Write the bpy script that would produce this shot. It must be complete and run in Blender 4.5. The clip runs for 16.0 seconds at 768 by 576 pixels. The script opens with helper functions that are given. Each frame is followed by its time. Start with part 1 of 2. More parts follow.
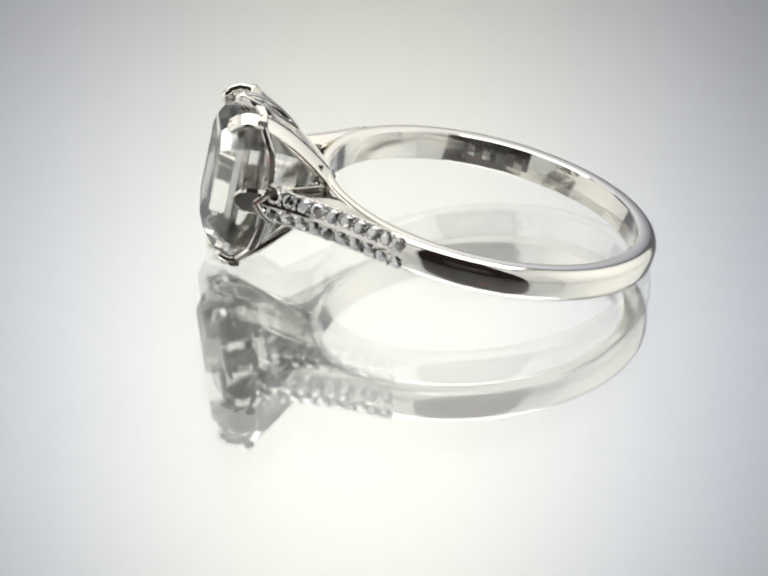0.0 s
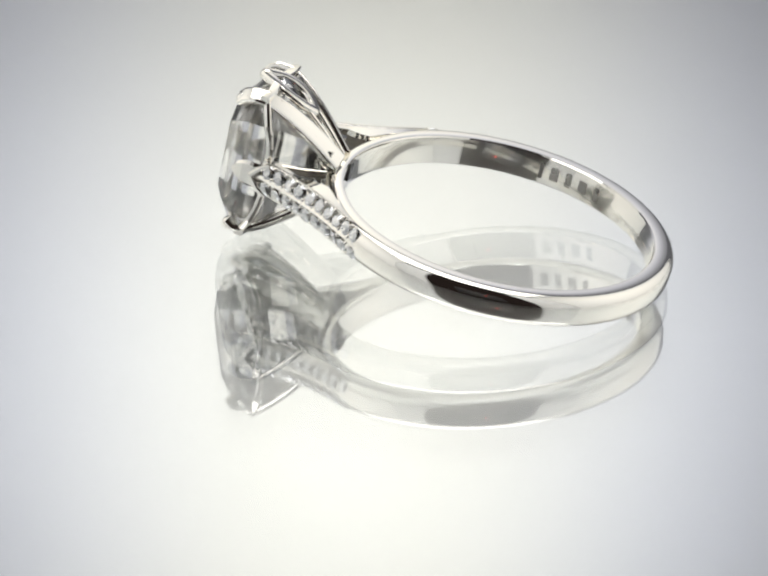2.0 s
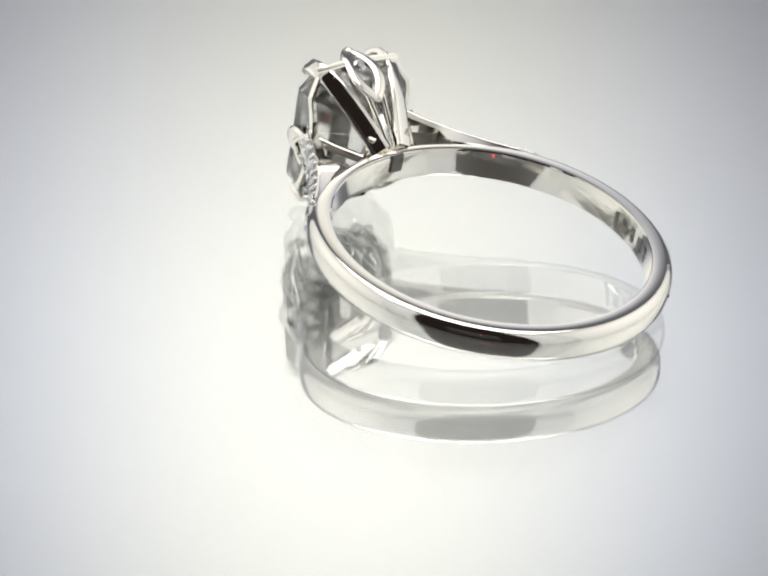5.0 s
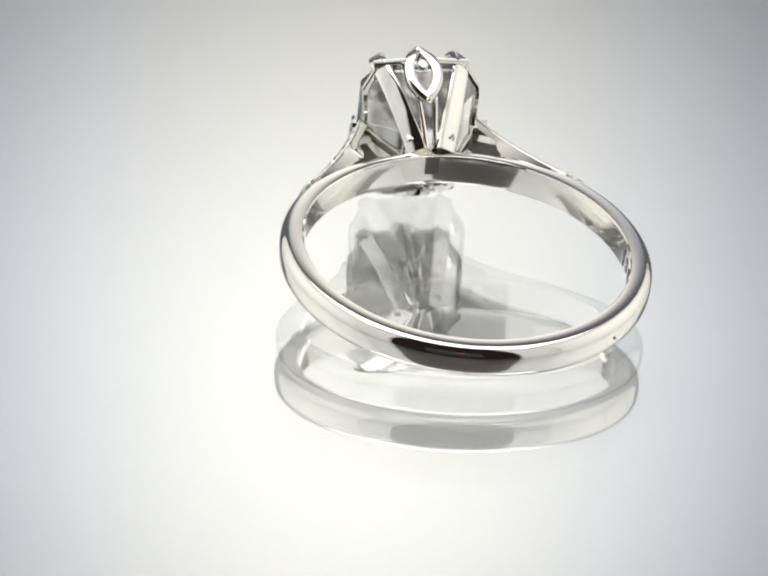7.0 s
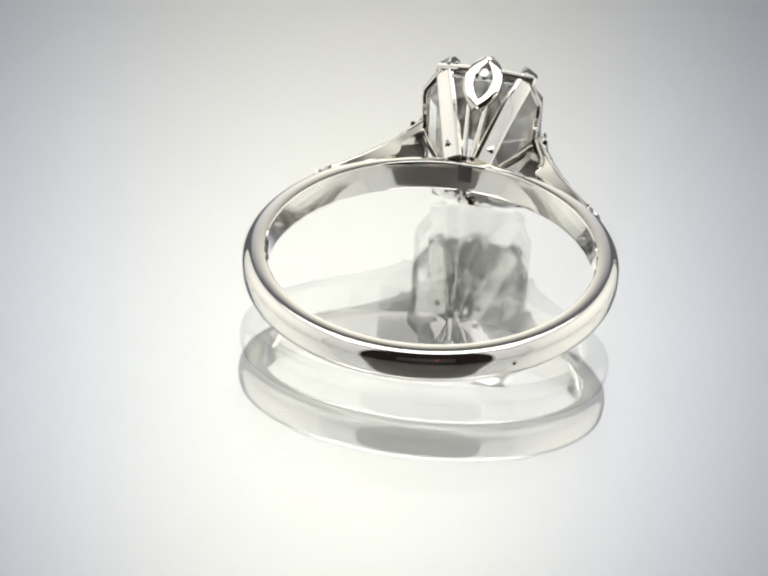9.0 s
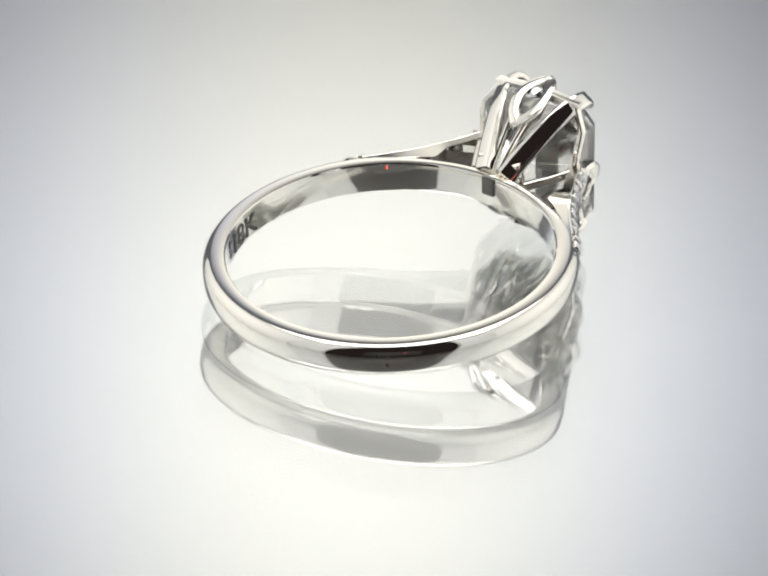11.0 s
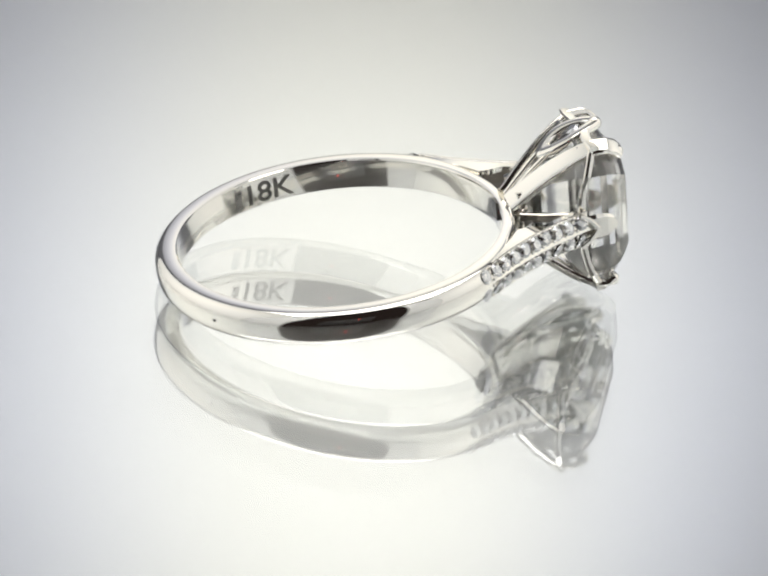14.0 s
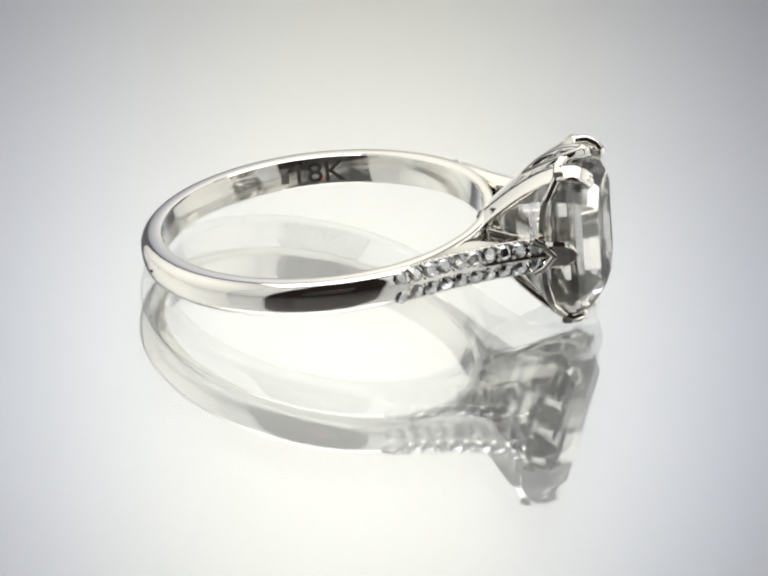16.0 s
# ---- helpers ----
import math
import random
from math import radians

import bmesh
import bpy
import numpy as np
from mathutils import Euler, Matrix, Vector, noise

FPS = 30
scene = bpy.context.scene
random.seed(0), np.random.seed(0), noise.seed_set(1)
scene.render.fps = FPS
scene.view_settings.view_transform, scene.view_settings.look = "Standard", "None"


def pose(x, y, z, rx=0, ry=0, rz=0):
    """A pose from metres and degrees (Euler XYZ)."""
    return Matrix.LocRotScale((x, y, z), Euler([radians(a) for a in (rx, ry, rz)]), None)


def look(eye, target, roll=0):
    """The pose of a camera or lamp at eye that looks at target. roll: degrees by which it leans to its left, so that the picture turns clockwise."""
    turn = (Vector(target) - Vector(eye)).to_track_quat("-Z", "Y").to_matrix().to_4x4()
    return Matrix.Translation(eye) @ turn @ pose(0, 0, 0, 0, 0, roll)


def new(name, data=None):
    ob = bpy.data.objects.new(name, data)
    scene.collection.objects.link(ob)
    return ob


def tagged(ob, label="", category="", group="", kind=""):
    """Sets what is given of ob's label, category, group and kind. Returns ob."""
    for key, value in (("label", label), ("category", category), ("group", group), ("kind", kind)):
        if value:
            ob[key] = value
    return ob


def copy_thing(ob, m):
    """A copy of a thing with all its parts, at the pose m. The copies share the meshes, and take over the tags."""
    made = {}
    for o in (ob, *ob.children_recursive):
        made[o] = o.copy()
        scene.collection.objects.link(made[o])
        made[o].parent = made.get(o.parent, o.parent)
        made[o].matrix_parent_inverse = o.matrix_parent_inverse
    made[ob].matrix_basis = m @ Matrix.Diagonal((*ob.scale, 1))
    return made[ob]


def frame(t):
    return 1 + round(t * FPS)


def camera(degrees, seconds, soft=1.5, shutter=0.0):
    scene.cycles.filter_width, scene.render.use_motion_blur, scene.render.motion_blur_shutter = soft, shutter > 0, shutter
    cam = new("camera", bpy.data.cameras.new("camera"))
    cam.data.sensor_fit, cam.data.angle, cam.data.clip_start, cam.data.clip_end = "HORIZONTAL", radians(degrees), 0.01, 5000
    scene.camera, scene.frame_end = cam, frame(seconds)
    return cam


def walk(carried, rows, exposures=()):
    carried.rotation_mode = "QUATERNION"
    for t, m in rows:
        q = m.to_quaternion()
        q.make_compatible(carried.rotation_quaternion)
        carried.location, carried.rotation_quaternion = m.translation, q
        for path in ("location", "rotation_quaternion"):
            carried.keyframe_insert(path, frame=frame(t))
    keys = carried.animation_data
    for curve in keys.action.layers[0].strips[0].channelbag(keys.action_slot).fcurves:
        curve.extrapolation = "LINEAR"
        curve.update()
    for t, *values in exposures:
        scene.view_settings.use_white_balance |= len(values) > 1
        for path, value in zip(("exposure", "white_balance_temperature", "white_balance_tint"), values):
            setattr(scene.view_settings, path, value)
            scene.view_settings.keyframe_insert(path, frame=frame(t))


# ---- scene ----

MM = 0.001

# ---- camera: fixed on its stand ----
cam = camera(18.0, 16.0, soft=2.3)
EYE = Vector((-1.24, -125.74, 59.78)) * MM
PITCH = radians(25.57)
VIEW = look(EYE, EYE + Vector((0, math.cos(PITCH), -math.sin(PITCH))), 3.83)
walk(cam, [(0.0, VIEW), (16.0, VIEW)])

# ---- world and light ----
world = bpy.data.worlds.new("dim_room")
scene.world = world
world.use_nodes = True
world.node_tree.nodes["Background"].inputs["Color"].default_value = (0.030, 0.022, 0.020, 1)
world.node_tree.nodes["Background"].inputs["Strength"].default_value = 0.6
scene.view_settings.exposure = 0.0
PANEL_POWER = 2.7


# ---- materials ----
def material(name):
    mat = bpy.data.materials.new(name)
    mat.use_nodes = True
    nt = mat.node_tree
    nt.nodes.clear()
    out = nt.nodes.new("ShaderNodeOutputMaterial")
    return mat, nt, out


def node(nt, kind, **values):
    n = nt.nodes.new(kind)
    for key, value in values.items():
        n.inputs[key.replace("_", " ")].default_value = value
    return n


def noise_ramp(nt, scale, low, high, detail=4.0):
    """Object-space noise mapped to a range."""
    co = nt.nodes.new("ShaderNodeTexCoord")
    tex = node(nt, "ShaderNodeTexNoise", Scale=scale, Detail=detail)
    nt.links.new(co.outputs["Object"], tex.inputs["Vector"])
    mp = node(nt, "ShaderNodeMapRange", From_Min=0.3, From_Max=0.7, To_Min=low, To_Max=high)
    nt.links.new(tex.outputs["Fac"], mp.inputs["Value"])
    return tex, mp


def metal(name, color, rough_low, rough_high, bump=0.03):
    mat, nt, out = material(name)
    p = node(nt, "ShaderNodeBsdfPrincipled", Base_Color=(*color, 1), Metallic=1.0)
    _, rough = noise_ramp(nt, 900, rough_low, rough_high)
    nt.links.new(rough.outputs["Result"], p.inputs["Roughness"])
    fine, _ = noise_ramp(nt, 260, 0, 1, 2.0)
    b = node(nt, "ShaderNodeBump", Strength=bump, Distance=0.0002)
    nt.links.new(fine.outputs["Fac"], b.inputs["Height"])
    nt.links.new(b.outputs["Normal"], p.inputs["Normal"])
    nt.links.new(p.outputs["BSDF"], out.inputs["Surface"])
    return mat


def plain(name, color, rough=0.6, spread=0.08, scale=60.0, bump=0.1):
    mat, nt, out = material(name)
    p = node(nt, "ShaderNodeBsdfPrincipled", Roughness=rough)
    tex, mp = noise_ramp(nt, scale, 1 - spread, 1 + spread)
    mul = nt.nodes.new("ShaderNodeVectorMath")
    mul.operation = "SCALE"
    mul.inputs[0].default_value = color
    nt.links.new(mp.outputs["Result"], mul.inputs["Scale"])
    nt.links.new(mul.outputs["Vector"], p.inputs["Base Color"])
    b = node(nt, "ShaderNodeBump", Strength=bump, Distance=0.0005)
    nt.links.new(tex.outputs["Fac"], b.inputs["Height"])
    nt.links.new(b.outputs["Normal"], p.inputs["Normal"])
    nt.links.new(p.outputs["BSDF"], out.inputs["Surface"])
    return mat


def glow(name, color, strength):
    mat, nt, out = material(name)
    e = node(nt, "ShaderNodeEmission", Color=(*color, 1), Strength=strength)
    nt.links.new(e.outputs["Emission"], out.inputs["Surface"])
    return mat


def gem(name, color=(1, 1, 1)):
    mat, nt, out = material(name)
    g = node(nt, "ShaderNodeBsdfGlass", Color=(*color, 1), Roughness=0.10, IOR=2.15)
    nt.links.new(g.outputs["BSDF"], out.inputs["Surface"])
    return mat


def mirror_base():
    """Silvered backing of the plate: a clear reflection within a soft satin one."""
    mat, nt, out = material("silvered_backing")
    clear = node(nt, "ShaderNodeBsdfGlossy", Color=(0.93, 0.94, 0.94, 1), Roughness=0.0)
    satin = node(nt, "ShaderNodeBsdfGlossy", Color=(0.97, 0.97, 0.97, 1), Roughness=0.40)
    veil = node(nt, "ShaderNodeBsdfDiffuse", Color=(0.8, 0.8, 0.8, 1))
    m1 = nt.nodes.new("ShaderNodeMixShader")
    _, blend = noise_ramp(nt, 40, 0.32, 0.36)
    nt.links.new(blend.outputs["Result"], m1.inputs["Fac"])
    nt.links.new(clear.outputs["BSDF"], m1.inputs[1])
    nt.links.new(satin.outputs["BSDF"], m1.inputs[2])
    m2 = node(nt, "ShaderNodeMixShader", Fac=0.02)
    nt.links.new(m1.outputs["Shader"], m2.inputs[1])
    nt.links.new(veil.outputs["BSDF"], m2.inputs[2])
    nt.links.new(m2.outputs["Shader"], out.inputs["Surface"])
    return mat


def cover_glass():
    """Thin clear sheet: passes light straight on, reflects more at a slant."""
    mat, nt, out = material("cover_glass")
    lw = node(nt, "ShaderNodeLayerWeight", Blend=0.5)
    power = nt.nodes.new("ShaderNodeMath")
    power.operation = "POWER"
    power.inputs[1].default_value = 5.0
    nt.links.new(lw.outputs["Facing"], power.inputs[0])
    fac = node(nt, "ShaderNodeMapRange", From_Min=0, From_Max=1, To_Min=0.11, To_Max=1.0)
    nt.links.new(power.outputs["Value"], fac.inputs["Value"])
    clear = node(nt, "ShaderNodeBsdfTransparent", Color=(0.995, 1.0, 0.998, 1))
    gloss = node(nt, "ShaderNodeBsdfGlossy", Color=(1, 1, 1, 1), Roughness=0.0)
    mix = nt.nodes.new("ShaderNodeMixShader")
    nt.links.new(fac.outputs["Result"], mix.inputs["Fac"])
    nt.links.new(clear.outputs["BSDF"], mix.inputs[1])
    nt.links.new(gloss.outputs["BSDF"], mix.inputs[2])
    nt.links.new(mix.outputs["Shader"], out.inputs["Surface"])
    return mat


def softbox_face(name, mid, rim, reach, warm=(1.0, 0.985, 0.93), cool=(0.955, 0.965, 0.99), spread_up=1.0):
    """Softbox cloth, hot spot painted into its emission: fainter to the rim (less upward), cooler to both sides."""
    mat, nt, out = material(name)
    co = nt.nodes.new("ShaderNodeTexCoord")
    far = nt.nodes.new("ShaderNodeVectorMath")
    far.operation = "LENGTH"
    xyz = nt.nodes.new("ShaderNodeSeparateXYZ")
    nt.links.new(co.outputs["Object"], xyz.inputs[0])
    stretch = node(nt, "ShaderNodeMapRange", From_Min=-0.2, From_Max=0.0, To_Min=-0.2, To_Max=0.0)
    nt.links.new(xyz.outputs["Z"], stretch.inputs["Value"])
    above = node(nt, "ShaderNodeMapRange", From_Min=0.0, From_Max=0.2, To_Min=0.0, To_Max=0.2 * spread_up)
    nt.links.new(xyz.outputs["Z"], above.inputs["Value"])
    height = nt.nodes.new("ShaderNodeMath")
    nt.links.new(stretch.outputs["Result"], height.inputs[0])
    nt.links.new(above.outputs["Result"], height.inputs[1])
    spot = nt.nodes.new("ShaderNodeCombineXYZ")
    nt.links.new(xyz.outputs["X"], spot.inputs["X"])
    nt.links.new(height.outputs["Value"], spot.inputs["Z"])
    nt.links.new(spot.outputs["Vector"], far.inputs[0])
    fall = node(nt, "ShaderNodeMapRange", From_Min=0.0, From_Max=reach, To_Min=0.0, To_Max=1.0)
    fall.interpolation_type = "SMOOTHSTEP"
    nt.links.new(far.outputs["Value"], fall.inputs["Value"])
    power = node(nt, "ShaderNodeMapRange", From_Min=0.0, From_Max=1.0, To_Min=mid, To_Max=rim)
    nt.links.new(fall.outputs["Result"], power.inputs["Value"])
    tint = nt.nodes.new("ShaderNodeMix")
    tint.data_type = "RGBA"
    tint.inputs["A"].default_value = (*warm, 1)
    tint.inputs["B"].default_value = (*cool, 1)
    flat = nt.nodes.new("ShaderNodeVectorMath")
    flat.operation = "MULTIPLY"
    flat.inputs[1].default_value = (1.0, 0.2, 0.2)
    nt.links.new(co.outputs["Object"], flat.inputs[0])
    side = nt.nodes.new("ShaderNodeVectorMath")
    side.operation = "LENGTH"
    nt.links.new(flat.outputs["Vector"], side.inputs[0])
    drift = node(nt, "ShaderNodeMapRange", From_Min=0.008, From_Max=reach * 0.6, To_Min=0.0, To_Max=1.0)
    drift.interpolation_type = "SMOOTHSTEP"
    nt.links.new(side.outputs["Value"], drift.inputs["Value"])
    nt.links.new(drift.outputs["Result"], tint.inputs["Factor"])
    e = nt.nodes.new("ShaderNodeEmission")
    nt.links.new(tint.outputs["Result"], e.inputs["Color"])
    nt.links.new(power.outputs["Result"], e.inputs["Strength"])
    nt.links.new(e.outputs["Emission"], out.inputs["Surface"])
    return mat


def small_gem(name):
    """Tiny brilliants: mostly bright facet reflections, a little clear depth."""
    mat, nt, out = material(name)
    g = node(nt, "ShaderNodeBsdfGlass", Color=(1, 1, 1, 1), Roughness=0.0, IOR=1.8)
    r = node(nt, "ShaderNodeBsdfGlossy", Color=(0.92, 0.93, 0.95, 1), Roughness=0.06)
    mix = node(nt, "ShaderNodeMixShader", Fac=0.5)
    nt.links.new(g.outputs["BSDF"], mix.inputs[1])
    nt.links.new(r.outputs["BSDF"], mix.inputs[2])
    nt.links.new(mix.outputs["Shader"], out.inputs["Surface"])
    return mat


GOLD = metal("polished_white_gold", (0.90, 0.876, 0.82), 0.02, 0.07)
# Dark gold of the struck letters; also paints the shade of the square hole.
GOLD_DARK = metal("struck_and_hole_shade", (0.17, 0.165, 0.155), 0.25, 0.45, 0.2)
# Dark colour that paints in the shade and dark reflection of the shoulder gap.
GAP_SHADE = metal("gap_shade_gold", (0.20, 0.19, 0.18), 0.30, 0.50, 0.3)
WORN = metal("worn_gold", (0.36, 0.35, 0.33), 0.20, 0.40, 0.2)
DIAMOND = gem("diamond", (1.0, 0.997, 0.988))
WHITE = plain("white_board", (0.79, 0.80, 0.81))
BLACK = plain("black_plastic", (0.02, 0.018, 0.017), 0.4)
PANEL = glow("led_diffuser", (1.0, 0.985, 0.975), PANEL_POWER)
# Bright middle and fading rim are painted into the glow; no lamp behind.
BACK_FACE = softbox_face("back_softbox_painted_spot", 1.32, 0.13, 0.086, (1.0, 0.98, 0.905), (0.93, 0.945, 1.05), 0.85)
SIDE_FACE = softbox_face("side_softbox_painted_spot", 1.15, 0.75, 0.14, (1.0, 0.98, 0.93), (0.98, 0.98, 0.95))
PAVE = small_gem("small_brilliant")
RED_LED = glow("red_led", (1.0, 0.10, 0.07), 2.8)
SILVER = mirror_base()
COVER = cover_glass()


# ---- mesh helpers ----
def part(name, bm, mat, parent, label="", smooth=True):
    me = bpy.data.meshes.new(name)
    bmesh.ops.recalc_face_normals(bm, faces=bm.faces)
    for f in bm.faces:
        f.smooth = smooth
    bm.to_mesh(me)
    bm.free()
    if smooth:
        me.set_sharp_from_angle(angle=radians(32))
    me.materials.append(mat)
    ob = new(name, me)
    ob.parent = parent
    if label:
        tagged(ob, label)
    return ob


def box(x0, x1, y0, y1, z0, z1, bevel=0.0, bm=None):
    own = bm or bmesh.new()
    geo = bmesh.ops.create_cube(own, size=1.0)
    for v in geo["verts"]:
        v.co = Vector(((x0 + x1) / 2 + v.co.x * (x1 - x0), (y0 + y1) / 2 + v.co.y * (y1 - y0), (z0 + z1) / 2 + v.co.z * (z1 - z0))) * MM
    if bevel:
        bmesh.ops.bevel(own, geom=own.edges[:], offset=bevel * MM, segments=2, affect="EDGES")
    return own


def loft(bm, rings, closed=False, caps=True):
    """Skins loops of points (mm)."""
    loops = [[bm.verts.new(Vector(p) * MM) for p in ring] for ring in rings]
    n = len(loops[0])
    pairs = list(zip(loops, loops[1:]))
    if closed:
        pairs.append((loops[-1], loops[0]))
    for a, b in pairs:
        for i in range(n):
            bm.faces.new((a[i], a[(i + 1) % n], b[(i + 1) % n], b[i]))
    if caps and not closed:
        bm.faces.new(loops[0][::-1])
        bm.faces.new(loops[-1])
    return loops


def bar(bm, path, wide, thick, side, taper=1.0, n=10, square=0.6):
    """A rounded bar along a path (mm); side is its width direction."""
    rings = []
    count = len(path)
    for i, p in enumerate(path):
        p = Vector(p)
        a, b = Vector(path[max(i - 1, 0)]), Vector(path[min(i + 1, count - 1)])
        tan = (b - a).normalized()
        s = Vector(side)
        s = (s - tan * s.dot(tan)).normalized()
        up = tan.cross(s)
        k = 1 + (taper - 1) * i / (count - 1)
        ring = []
        for j in range(n):
            ang = 2 * math.pi * (j + 0.5) / n
            c, d = math.cos(ang), math.sin(ang)
            c = math.copysign(abs(c) ** square, c)
            d = math.copysign(abs(d) ** square, d)
            ring.append(p + s * c * wide / 2 * k + up * d * thick / 2 * k)
        rings.append(ring)
    loft(bm, rings)


def curve3(p0, p1, p2, p3, n):
    p0, p1, p2, p3 = (Vector(p) for p in (p0, p1, p2, p3))
    pts = []
    for i in range(n + 1):
        t = i / n
        pts.append(p0 * (1 - t) ** 3 + p1 * 3 * t * (1 - t) ** 2 + p2 * 3 * t * t * (1 - t) + p3 * t ** 3)
    return pts


# ---- the light box and its mirror plate ----
def slab(name, bm, mat, label, category="", kind="structure"):
    ob = part(name, bm, mat, None, "", False)
    return tagged(ob, label, category, kind=kind)


slab("table", box(-400, 400, -300, 500, -30, -3), BLACK, "dark matte table top under the light box", "table")
slab("floor", box(-160, 160, -140, 160, -3, 0), SILVER, "silvered mirror plate with a satin sheen", "floor")
slab("cover_glass", box(-160, 160, -140, 160, 0.05, 1.12), COVER, "thin clear glass sheet over the mirror plate", "glass")
slab("ceiling", box(-118, 118, -60, 132, 210, 214), WHITE, "white top of the photo light box", "ceiling")


def front_wall():
    bm = bmesh.new()
    box(-118, -53, -82, -78, 1.0, 210, 0, bm)
    box(53, 118, -82, -78, 1.0, 210, 0, bm)
    return slab("wall_front", bm, WHITE, "white front flaps of the light box beside its wide opening", "wall")


front_wall()

led = tagged(new("led_panel"), "white led panel set in the light box top", "lamp")
led.location = (-0.005, 0.030, 0.21)
part("panel_frame", box(-106, 106, -86, 86, -5, -0.2, 1.0), WHITE, led, "white plastic frame", False)
part("diffuser", box(-100, 100, -80, 80, -6, -5.1), PANEL, led, "glowing white diffuser", False)


def softbox(face, half, low, high, label):
    """An unseen softbox, added as a light: stands on the table, its face turned to local -y."""
    box_ob = tagged(new("softbox"), label, "softbox", "softboxes round the mirror plate")
    part("diffuser", box(-half, half, 0, 0.6, low, high), face, box_ob, "white diffuser cloth with a hot spot painted into its glow", False)
    for x0, x1, z0, z1 in ((-half - 4, -half, low, high), (half, half + 4, low, high), (-half - 4, half + 4, high, high + 4)):
        part("frame", box(x0, x1, -1, 5, z0, z1, 0.6), WHITE, box_ob, "white frame bar", False)
    part("shell", box(-half, half, 5, 9, low, high), BLACK, box_ob, "black back shell", False)
    return box_ob


# Glowing helpers out of view, added to light the floor and band sides.
softbox(BACK_FACE, 113, -74.5, 134, "large unseen white softbox added behind the mirror plate to light the floor").matrix_basis = pose(-0.004, 0.132, 0.076)
side_box = softbox(SIDE_FACE, 104, -71, 138, "large unseen white softbox added beside the mirror plate to brighten the band")
side_box.matrix_basis = pose(0.118, 0.026, 0.072, 0, 0, -90)
copy_thing(side_box, pose(-0.118, 0.026, 0.072, 0, 0, 90))

# ---- the ring ----
R_IN, R_OUT, HALF = 9.0, 10.34, 0.94
TILT = 8.83
HEAD_DIR = 189.9
CENTRE = Vector((4.06, 2.90, 3.735))
ring = tagged(new("ring"), "polished white gold ring with large clear stone lying tilted", "ring")


def ring_pose(t):
    """The plate turns clockwise, a little faster towards the end."""
    turn = -(12.1605 * t + 0.025215 * t * t)
    c = (Matrix.Rotation(radians(turn), 4, "Z") @ CENTRE) * MM
    return Matrix.Translation(c) @ pose(0, 0, 0, 0, 0, HEAD_DIR + turn) @ pose(0, 0, 0, 0, -TILT, 0)


def band_profile():
    """Half-round outside with soft shoulders, near flat inside: (radius, z)."""
    pts = []
    for i in range(13):
        a = -1 + 2 * i / 12
        z = HALF * math.copysign(abs(a) ** 0.8, a) * 0.97
        pts.append((R_OUT - 0.42 * abs(a) ** 2.6, z))
    pts += [(R_OUT - 0.55, HALF), (R_IN + 0.30, HALF), (R_IN + 0.12, HALF * 0.97)]
    for i in range(7):
        a = 1 - 2 * i / 6
        pts.append((R_IN + 0.05 * a * a, HALF * 0.9 * a))
    pts += [(R_IN + 0.12, -HALF * 0.97), (R_IN + 0.30, -HALF), (R_OUT - 0.55, -HALF)]
    return pts


def make_band():
    bm = bmesh.new()
    prof = band_profile()
    rings = []
    for i in range(180):
        th = 2 * math.pi * i / 180
        near = max(0.0, 1 - abs((math.degrees(th) + 180) % 360 - 180) / 48)
        rings.append([((r - (r - R_IN) * 0.35 * min(1, near * 2.2)) * math.cos(th), (r - (r - R_IN) * 0.35 * min(1, near * 2.2)) * math.sin(th), z) for r, z in prof])
    loft(bm, rings, closed=True)
    return part("band", bm, GOLD, ring, "polished plain white gold band")


make_band()


def shoulder_curve(side):
    """Follows the band's outside, then rises to the stone."""
    path = []
    for i in range(5):
        th = radians(57 - 2.25 * i)
        r = R_OUT + 0.02 * i
        path.append(Vector((r * math.cos(th), side * r * math.sin(th), 0)))
    th = radians(48)
    p0 = path.pop()
    p3 = Vector((13.35, side * 3.90, 0))
    p1 = p0 + Vector((math.sin(th), -side * math.cos(th), 0)) * 2.6
    p2 = p3 - Vector((0.93, -side * 0.36, 0)) * 2.6
    return path + curve3(p0, p1, p2, p3, 20)


def shoulder_frame(path, i, side):
    a, b = path[max(i - 1, 0)], path[min(i + 1, len(path) - 1)]
    tan = (b - a).normalized()
    return tan, Vector((-tan.y * -side, tan.x * -side, 0)) * -1


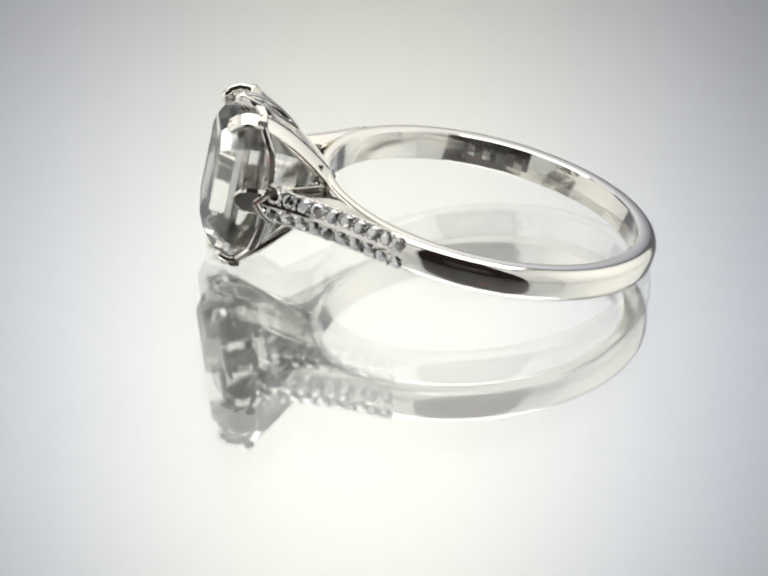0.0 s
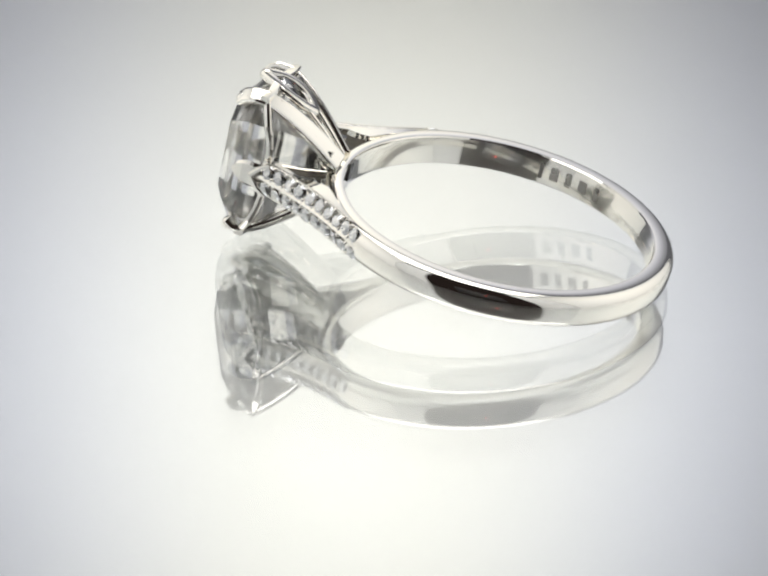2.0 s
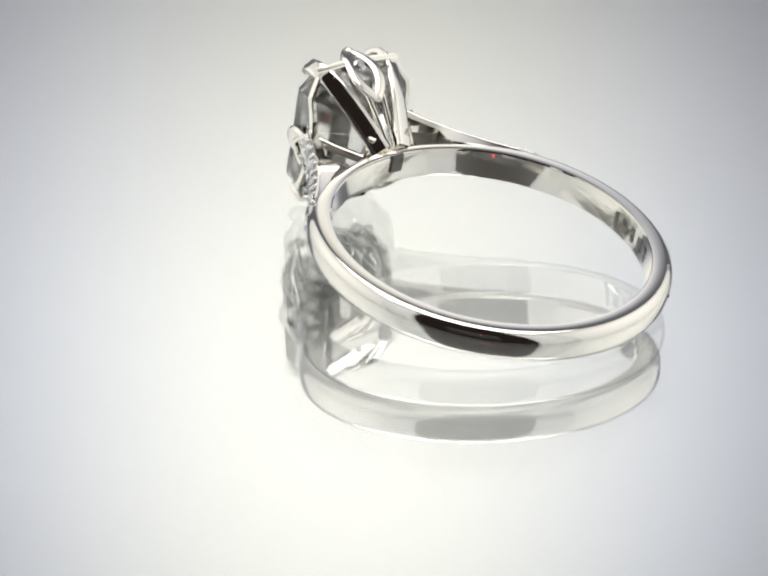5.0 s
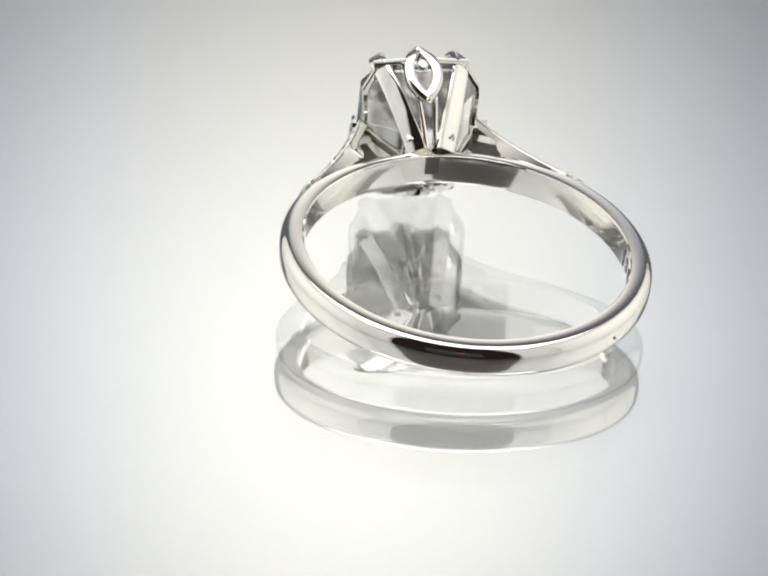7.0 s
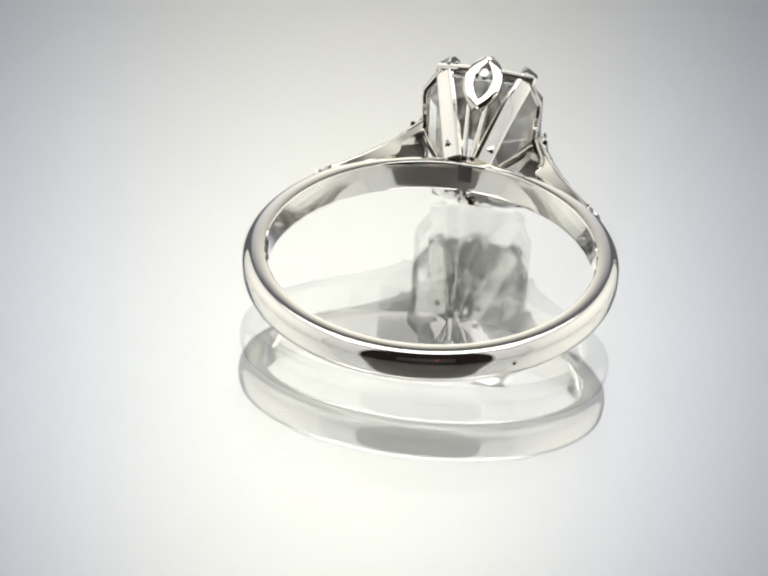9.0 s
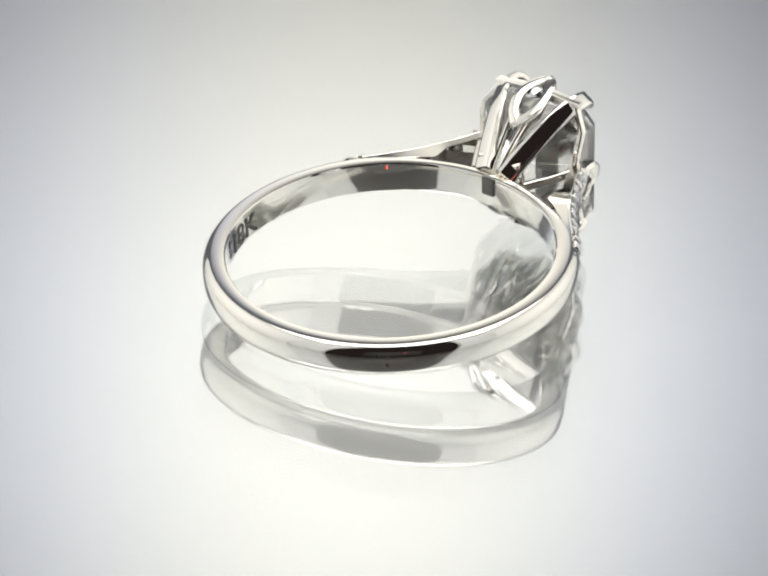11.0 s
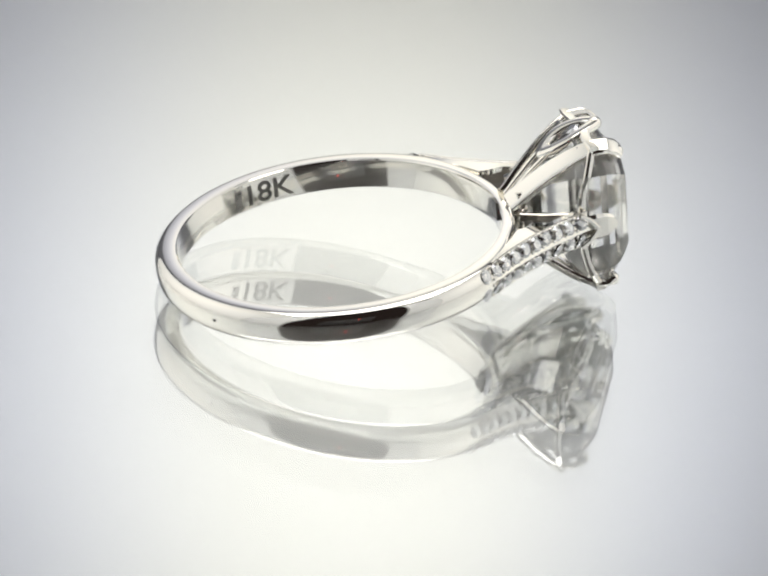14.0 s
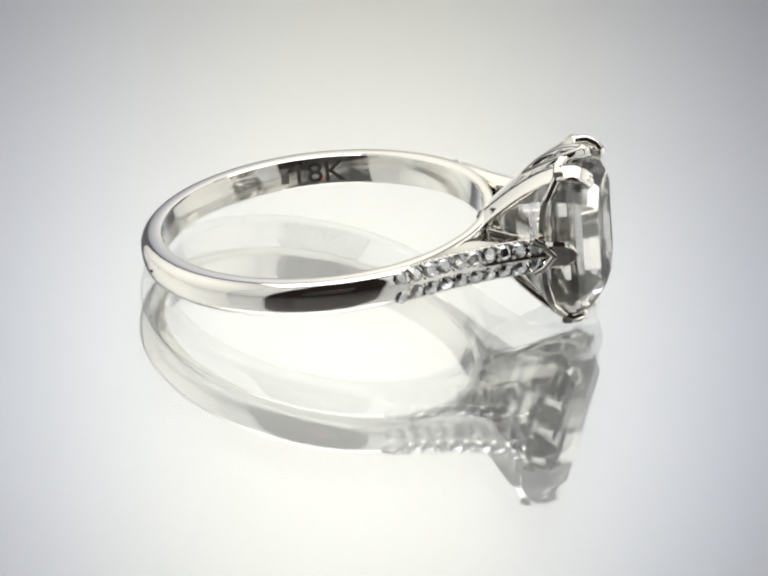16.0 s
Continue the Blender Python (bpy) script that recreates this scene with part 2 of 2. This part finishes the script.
def make_gem_mesh(name, r, mat):
    """Small round brilliant, table up along z, unit mm radius r."""
    bm = bmesh.new()
    levels = [(0.0, -0.62, 1), (1.0, -0.04, 8), (1.0, 0.04, 8), (0.58, 0.30, 8)]
    loops = []
    for k, (rad, z, n) in enumerate(levels):
        if n == 1:
            loops.append([bm.verts.new((0, 0, z * r * MM))])
        else:
            off = 0.5 if k == 3 else 0
            loops.append([bm.verts.new((rad * r * math.cos(2 * math.pi * (i + off) / n) * MM, rad * r * math.sin(2 * math.pi * (i + off) / n) * MM, z * r * MM)) for i in range(n)])
    for i in range(8):
        j = (i + 1) % 8
        bm.faces.new((loops[0][0], loops[1][j], loops[1][i]))
        bm.faces.new((loops[1][i], loops[1][j], loops[2][j], loops[2][i]))
        bm.faces.new((loops[2][i], loops[2][j], loops[3][i]))
        bm.faces.new((loops[2][j], loops[3][j], loops[3][i]))
    bm.faces.new(loops[3])
    bmesh.ops.recalc_face_normals(bm, faces=bm.faces)
    me = bpy.data.meshes.new(name)
    bm.to_mesh(me)
    bm.free()
    me.materials.append(mat)
    return me


SMALL_GEM = make_gem_mesh("pave_stone", 0.43, PAVE)


def make_bead():
    bm = bmesh.new()
    bmesh.ops.create_icosphere(bm, subdivisions=2, radius=0.125 * MM)
    for f in bm.faces:
        f.smooth = True
    me = bpy.data.meshes.new("bead")
    bm.to_mesh(me)
    bm.free()
    me.materials.append(GOLD)
    return me


BEAD = make_bead()


def place_gem(name, mesh, at, normal, parent):
    ob = new(name, mesh)
    ob.parent = parent
    ob.matrix_basis = Matrix.Translation(Vector(at) * MM) @ Vector(normal).to_track_quat("Z", "Y").to_matrix().to_4x4()
    return ob


def make_shoulder(side):
    path = shoulder_curve(side)
    bm = bmesh.new()
    rings = []
    for i, p in enumerate(path):
        tan, out = shoulder_frame(path, i, side)
        k = i / (len(path) - 1)
        half = HALF * 0.90 + (0.10 * HALF + 0.02) * min(1, k * 4)
        free = min(1.0, max(0.0, (k - 0.58) / 0.12))
        deep = (p.length - 9.72) * (1 - free) + 0.95 * free
        rise = 0.34 * min(1, k * 6)
        prof = [(0.02, 0), (-rise * 0.9 - 0.05, half * 0.82), (-0.50, half), (-deep, half * 0.95), (-deep, -half * 0.95), (-0.50, -half), (-rise * 0.9 - 0.05, -half * 0.82)]
        sink = -0.30 * max(0.0, 1 - k * 5)
        rings.append([p + out * (d + sink) + Vector((0, 0, z)) for d, z in prof])
    loft(bm, rings)
    ob = part("shoulder", bm, GOLD, ring, "knife-edged shoulder set with two rows of small stones")
    for sz in (1, -1):
        rim = bmesh.new()
        line = []
        for i in range(4, len(path)):
            tan, out = shoulder_frame(path, i, side)
            line.append(path[i] - out * 0.40 + Vector((0, 0, sz * (HALF + 0.02) * 0.96)))
        bar(rim, line, 0.17, 0.22, (0, 0, 1))
        part("rim", rim, GOLD, ob, "bright plain rim beside the small stones")
    # Wall in the gap; its shade is painted by the dark material.
    web = bmesh.new()
    rings = []
    for i in range(14, len(path) - 1):
        tan, out = shoulder_frame(path, i, side)
        a = path[i] - out * 0.7
        b = a.normalized() * 9.55
        rings.append([a + Vector((0, 0, -0.05)), a + Vector((0, 0, -0.90)), b + Vector((0, 0, -0.85)), b + Vector((0, 0, -0.05))])
    loft(web, rings)
    part("web", web, GAP_SHADE, ob, "recessed wall between shoulder and band, dark colour standing for the gap's shade")
    for row in (-1, 1):
        for g in range(10):
            f = 2.0 + g * (len(path) - 3.6) / 9.4
            i = int(f)
            tan, out = shoulder_frame(path, i, side)
            p = path[i].lerp(path[min(i + 1, len(path) - 1)], f - i)
            nrm = (out + Vector((0, 0, row * 0.42))).normalized()
            at = p + out * -0.19 + Vector((0, 0, row * 0.52))
            lean = Vector((random.uniform(-1, 1), random.uniform(-1, 1), random.uniform(-1, 1))) * 0.24
            place_gem("pave_stone", SMALL_GEM, at + nrm * 0.05, nrm + lean, ob)
            for dz in (-0.36, 0.38) if g < 9 else ():
                spot = at + tan * 0.5 + Vector((0, 0, dz)) + nrm * (0.0 - 0.26 * dz * row)
                place_gem("bead", BEAD, spot, nrm, ob)


for side in (1, -1):
    make_shoulder(side)


# ---- the head: basket, prongs and main stone ----
def octagon(x, hy, hz, cut):
    return [(x, hy, -hz + cut), (x, hy, hz - cut), (x, hy - cut, hz), (x, -hy + cut, hz), (x, -hy, hz - cut), (x, -hy, -hz + cut), (x, -hy + cut, -hz), (x, hy - cut, -hz)]


def make_stone():
    bm = bmesh.new()
    levels = [octagon(9.9, 0.10, 1.25, 0.06), octagon(10.6, 0.75, 1.85, 0.3), octagon(11.25, 1.30, 2.38, 0.5), octagon(11.85, 1.95, 2.92, 0.7), octagon(12.4, 2.5, 3.40, 0.9),
              octagon(12.85, 3.02, 3.86, 1.1), octagon(13.25, 3.40, 4.18, 1.3), octagon(13.4, 3.46, 4.25, 1.35), octagon(14.5, 3.44, 4.23, 1.35),
              octagon(14.85, 3.32, 4.10, 1.3), octagon(15.2, 3.10, 3.86, 1.22), octagon(15.5, 2.78, 3.55, 1.1), octagon(15.95, 2.2, 2.95, 0.9)]
    loft(bm, levels)
    return part("main_stone", bm, DIAMOND, ring, "large clear step-cut stone", False)


make_stone()


def make_head():
    """Basket under the stone: it sits a little low towards the resting side."""
    base = bmesh.new()
    rings = [octagon(9.02, 1.9, 0.86, 0.3), octagon(9.5, 1.6, 0.90, 0.4), octagon(10.0, 1.25, 0.95, 0.45), octagon(10.1, 1.0, 0.8, 0.4)]
    loft(base, rings)
    part("collar", base, GOLD, ring, "solid collar under the basket")
    for sy in (1, -1):
        for sz in (1, -1):
            bm = bmesh.new()
            low, lift = (0.08, -0.08) if sz < 0 else (0.42, -0.16)
            path = curve3((9.6, sy * 0.82, sz * 0.95), (11.2, sy * 1.40, sz * 2.45), (12.7, sy * 2.05, sz * (3.75 + 0.5 * lift)), (14.1, sy * 2.45, sz * (4.3 + lift)), 12)
            path += [Vector((14.4 + low, sy * 2.50, sz * (4.32 + lift))), Vector((14.85 + low, sy * 2.42, sz * (4.14 + lift))), Vector((15.15 + low, sy * 2.25, sz * (3.8 + lift)))]
            if sz < 0:
                path.pop()
            bar(bm, path, 1.2, 0.55, (0, sz, -sy * 0.7), 0.8, 16, 0.38)
            bar(bm, [p + Vector((0.0, -sy * 0.36, sz * 0.24)) for p in path[:13]], 0.30, 0.30, (0, 1, 0), 1.0, 10, 1.0)
            bmesh.ops.create_icosphere(bm, subdivisions=3, radius=0.40 * MM, matrix=Matrix.Translation((path[-1] - Vector((0.12, 0, 0))) * MM))
            part("prong", bm, GOLD, ring)
    for sz in (1, -1):
        bm = bmesh.new()
        tall = 0.975 if sz > 0 else 0.97
        for sy in (1, -1):
            path = curve3((11.8, 0.0, sz * 3.2), (12.35, sy * 0.85, sz * 3.6), (13.5, sy * 1.25, sz * 4.50 * tall), (14.9, sy * 0.16, sz * 4.66 * tall), 14)
            bar(bm, path, 0.74, 0.58, (0, 1, 0), 0.95, 12, 0.7)
            bar(bm, curve3((9.7, sy * 0.26, sz * 1.05), (10.8, sy * 0.36, sz * 2.2), (11.6, sy * 0.46, sz * 2.95), (12.5, sy * 0.60, sz * 3.72), 8), 0.36, 0.42, (0, 1, 0), 1.0, 10, 1.0)
        bmesh.ops.create_icosphere(bm, subdivisions=2, radius=0.42 * MM, matrix=Matrix.Translation(Vector((14.95, 0, sz * 4.62 * tall)) * MM))
        loop = part("end_loop", bm, GOLD, ring, "pointed leaf-shaped loop")
        place_gem("accent_stone", SMALL_GEM, (13.7, 0, sz * 4.38), (-0.5, 0, sz), loop)
        bm = bmesh.new()
        bar(bm, [(14.05, -2.85, sz * 4.24), (13.95, -1.9, sz * 4.36), (14.05, -0.7, sz * 4.40)], 0.60, 0.4, (1, 0, 0))
        bar(bm, [(14.05, 2.85, sz * 4.24), (13.95, 1.9, sz * 4.36), (14.05, 0.7, sz * 4.40)], 0.60, 0.4, (1, 0, 0))
        part("end_rail", bm, GOLD, ring)
    for sy in (1, -1):
        bm = bmesh.new()
        path = [Vector((13.0 + 0.4 * abs(k / 8) ** 3, sy * (3.20 + 0.22 * abs(k / 8)), 2.95 * k / 8)) for k in range(-8, 9)]
        path = [Vector((13.95, sy * 2.62, -4.05))] + path + [Vector((13.95, sy * 2.62, 4.05))]
        bar(bm, path, 0.44, 0.40, (1, 0, 0))
        part("side_rail", bm, GOLD, ring)
        bm = bmesh.new()
        bar(bm, [(10.1, sy * 1.2, -1.7), (10.35, sy * 1.5, 0), (10.1, sy * 1.2, 1.7)], 0.5, 0.4, (1, 0, 0))
        part("base_rail", bm, GOLD, ring)
        bm = bmesh.new()
        bar(bm, [(9.95, sy * 1.75, 0.45), (11.4, sy * 2.60, 0.50), (13.0, sy * 3.35, 0.60)], 0.55, 0.36, (0, 0, 1), 1.0, 12, 0.45)
        part("gallery_bar", bm, GOLD, ring)
        bm = bmesh.new()
        rings = []
        for k in range(9):
            t = k / 8
            p = Vector((13.25 + 1.75 * t, sy * (3.80 + 0.05 * math.sin(math.pi * t) - 0.22 * t * t), 0))
            w = 0.9 * (1 - t) ** 0.6 * (0.75 + 0.9 * t) + 0.03
            out = Vector((0.05 * t, sy, 0)).normalized()
            rings.append([p + Vector((0, 0, w)) - out * 0.1, p + out * 0.05 + Vector((0, 0, w * 0.75)), p + out * 0.06, p + out * 0.05 + Vector((0, 0, -w * 0.75)), p + Vector((0, 0, -w)) - out * 0.1, p - out * 0.25])
        loft(bm, rings)
        for sz in (1, -1):
            bar(bm, [(12.7, sy * 3.98, sz * 0.95), (13.2, sy * 3.98, sz * 0.65), (13.75, sy * 3.92, 0.0)], 0.26, 0.3, (0, 1, 0))
        part("side_claw", bm, GOLD, ring, "leaf-shaped claw over the stone's edge", False)


make_head()


# ---- marks struck inside the band ----
def struck(name, text, start, size, label):
    cu = bpy.data.curves.new(name, "FONT")
    cu.body, cu.size, cu.extrude, cu.offset = text, size, 0.02, 0.018
    tmp = new("tmp", cu)
    me = bpy.data.meshes.new_from_object(tmp.evaluated_get(bpy.context.evaluated_depsgraph_get()))
    bpy.data.objects.remove(tmp)
    bm = bmesh.new()
    bm.from_mesh(me)
    for v in bm.verts:
        th = radians(start) - v.co.x * 1.12 / R_IN
        r = R_IN - 0.01 - v.co.z * 1.0
        v.co = Vector((r * math.cos(th), r * math.sin(th), v.co.y - size * 0.36)) * MM
    return part(name, bm, GOLD_DARK, ring, label, False)


struck("stamp", "18K", 117.0, 1.75, "struck 18K mark")


def struck_bars():
    """Worn marks: one plain bar for each sign."""
    for k, (at, wide, h) in enumerate(((119.3, 0.026, 0.50), (-94.0, 0.014, 0.50), (-99.5, 0.030, 0.40), (-105.5, 0.022, 0.44), (-112.0, 0.032, 0.38), (-118.5, 0.020, 0.42))):
        bm = bmesh.new()
        th, r = radians(at), R_IN - 0.01
        pts = [(r * math.cos(th + d), r * math.sin(th + d), z) for d, z in ((-wide, -h), (wide, -h), (wide, h), (-wide, h))]
        inner = [(x * 0.998, y * 0.998, z) for x, y, z in pts]
        loft(bm, [pts, inner])
        part("worn_mark", bm, WORN, ring, "worn unreadable mark", False)


struck_bars()
# Solid dark block in place of a hole: its shade is painted.
bm = box(8.9, 9.4, -0.4, 0.4, -0.2, 0.9)
part("hole_shade", bm, GOLD_DARK, ring, "dark block painted as the shade of a small square hole under the head", False)

bm = bmesh.new()
th = radians(217.5)
bmesh.ops.create_icosphere(bm, subdivisions=2, radius=0.09 * MM, matrix=Matrix.Translation(Vector((10.33 * math.cos(th), 10.33 * math.sin(th), 0.03)) * MM))
part("pit", bm, BLACK, ring, "tiny dark casting pit in the band")

# ---- the recording camera in front of the opening ----
recorder = tagged(new("camera_body"), "dark camera body with a small red indicator light", "camera")
recorder.location = EYE + Vector((0, -0.004, 0))
part("case", box(-36, 36, -14, 0, -48, 24, 3.0), BLACK, recorder, "black plastic case")
bm = bmesh.new()
bmesh.ops.create_icosphere(bm, subdivisions=2, radius=0.0022, matrix=Matrix.Translation((0.012, 0.0012, 0.006)))
part("indicator", bm, RED_LED, recorder, "glowing red light")


def motions():
    walk(ring, [(k * 0.5, ring_pose(k * 0.5)) for k in range(33)])


motions()
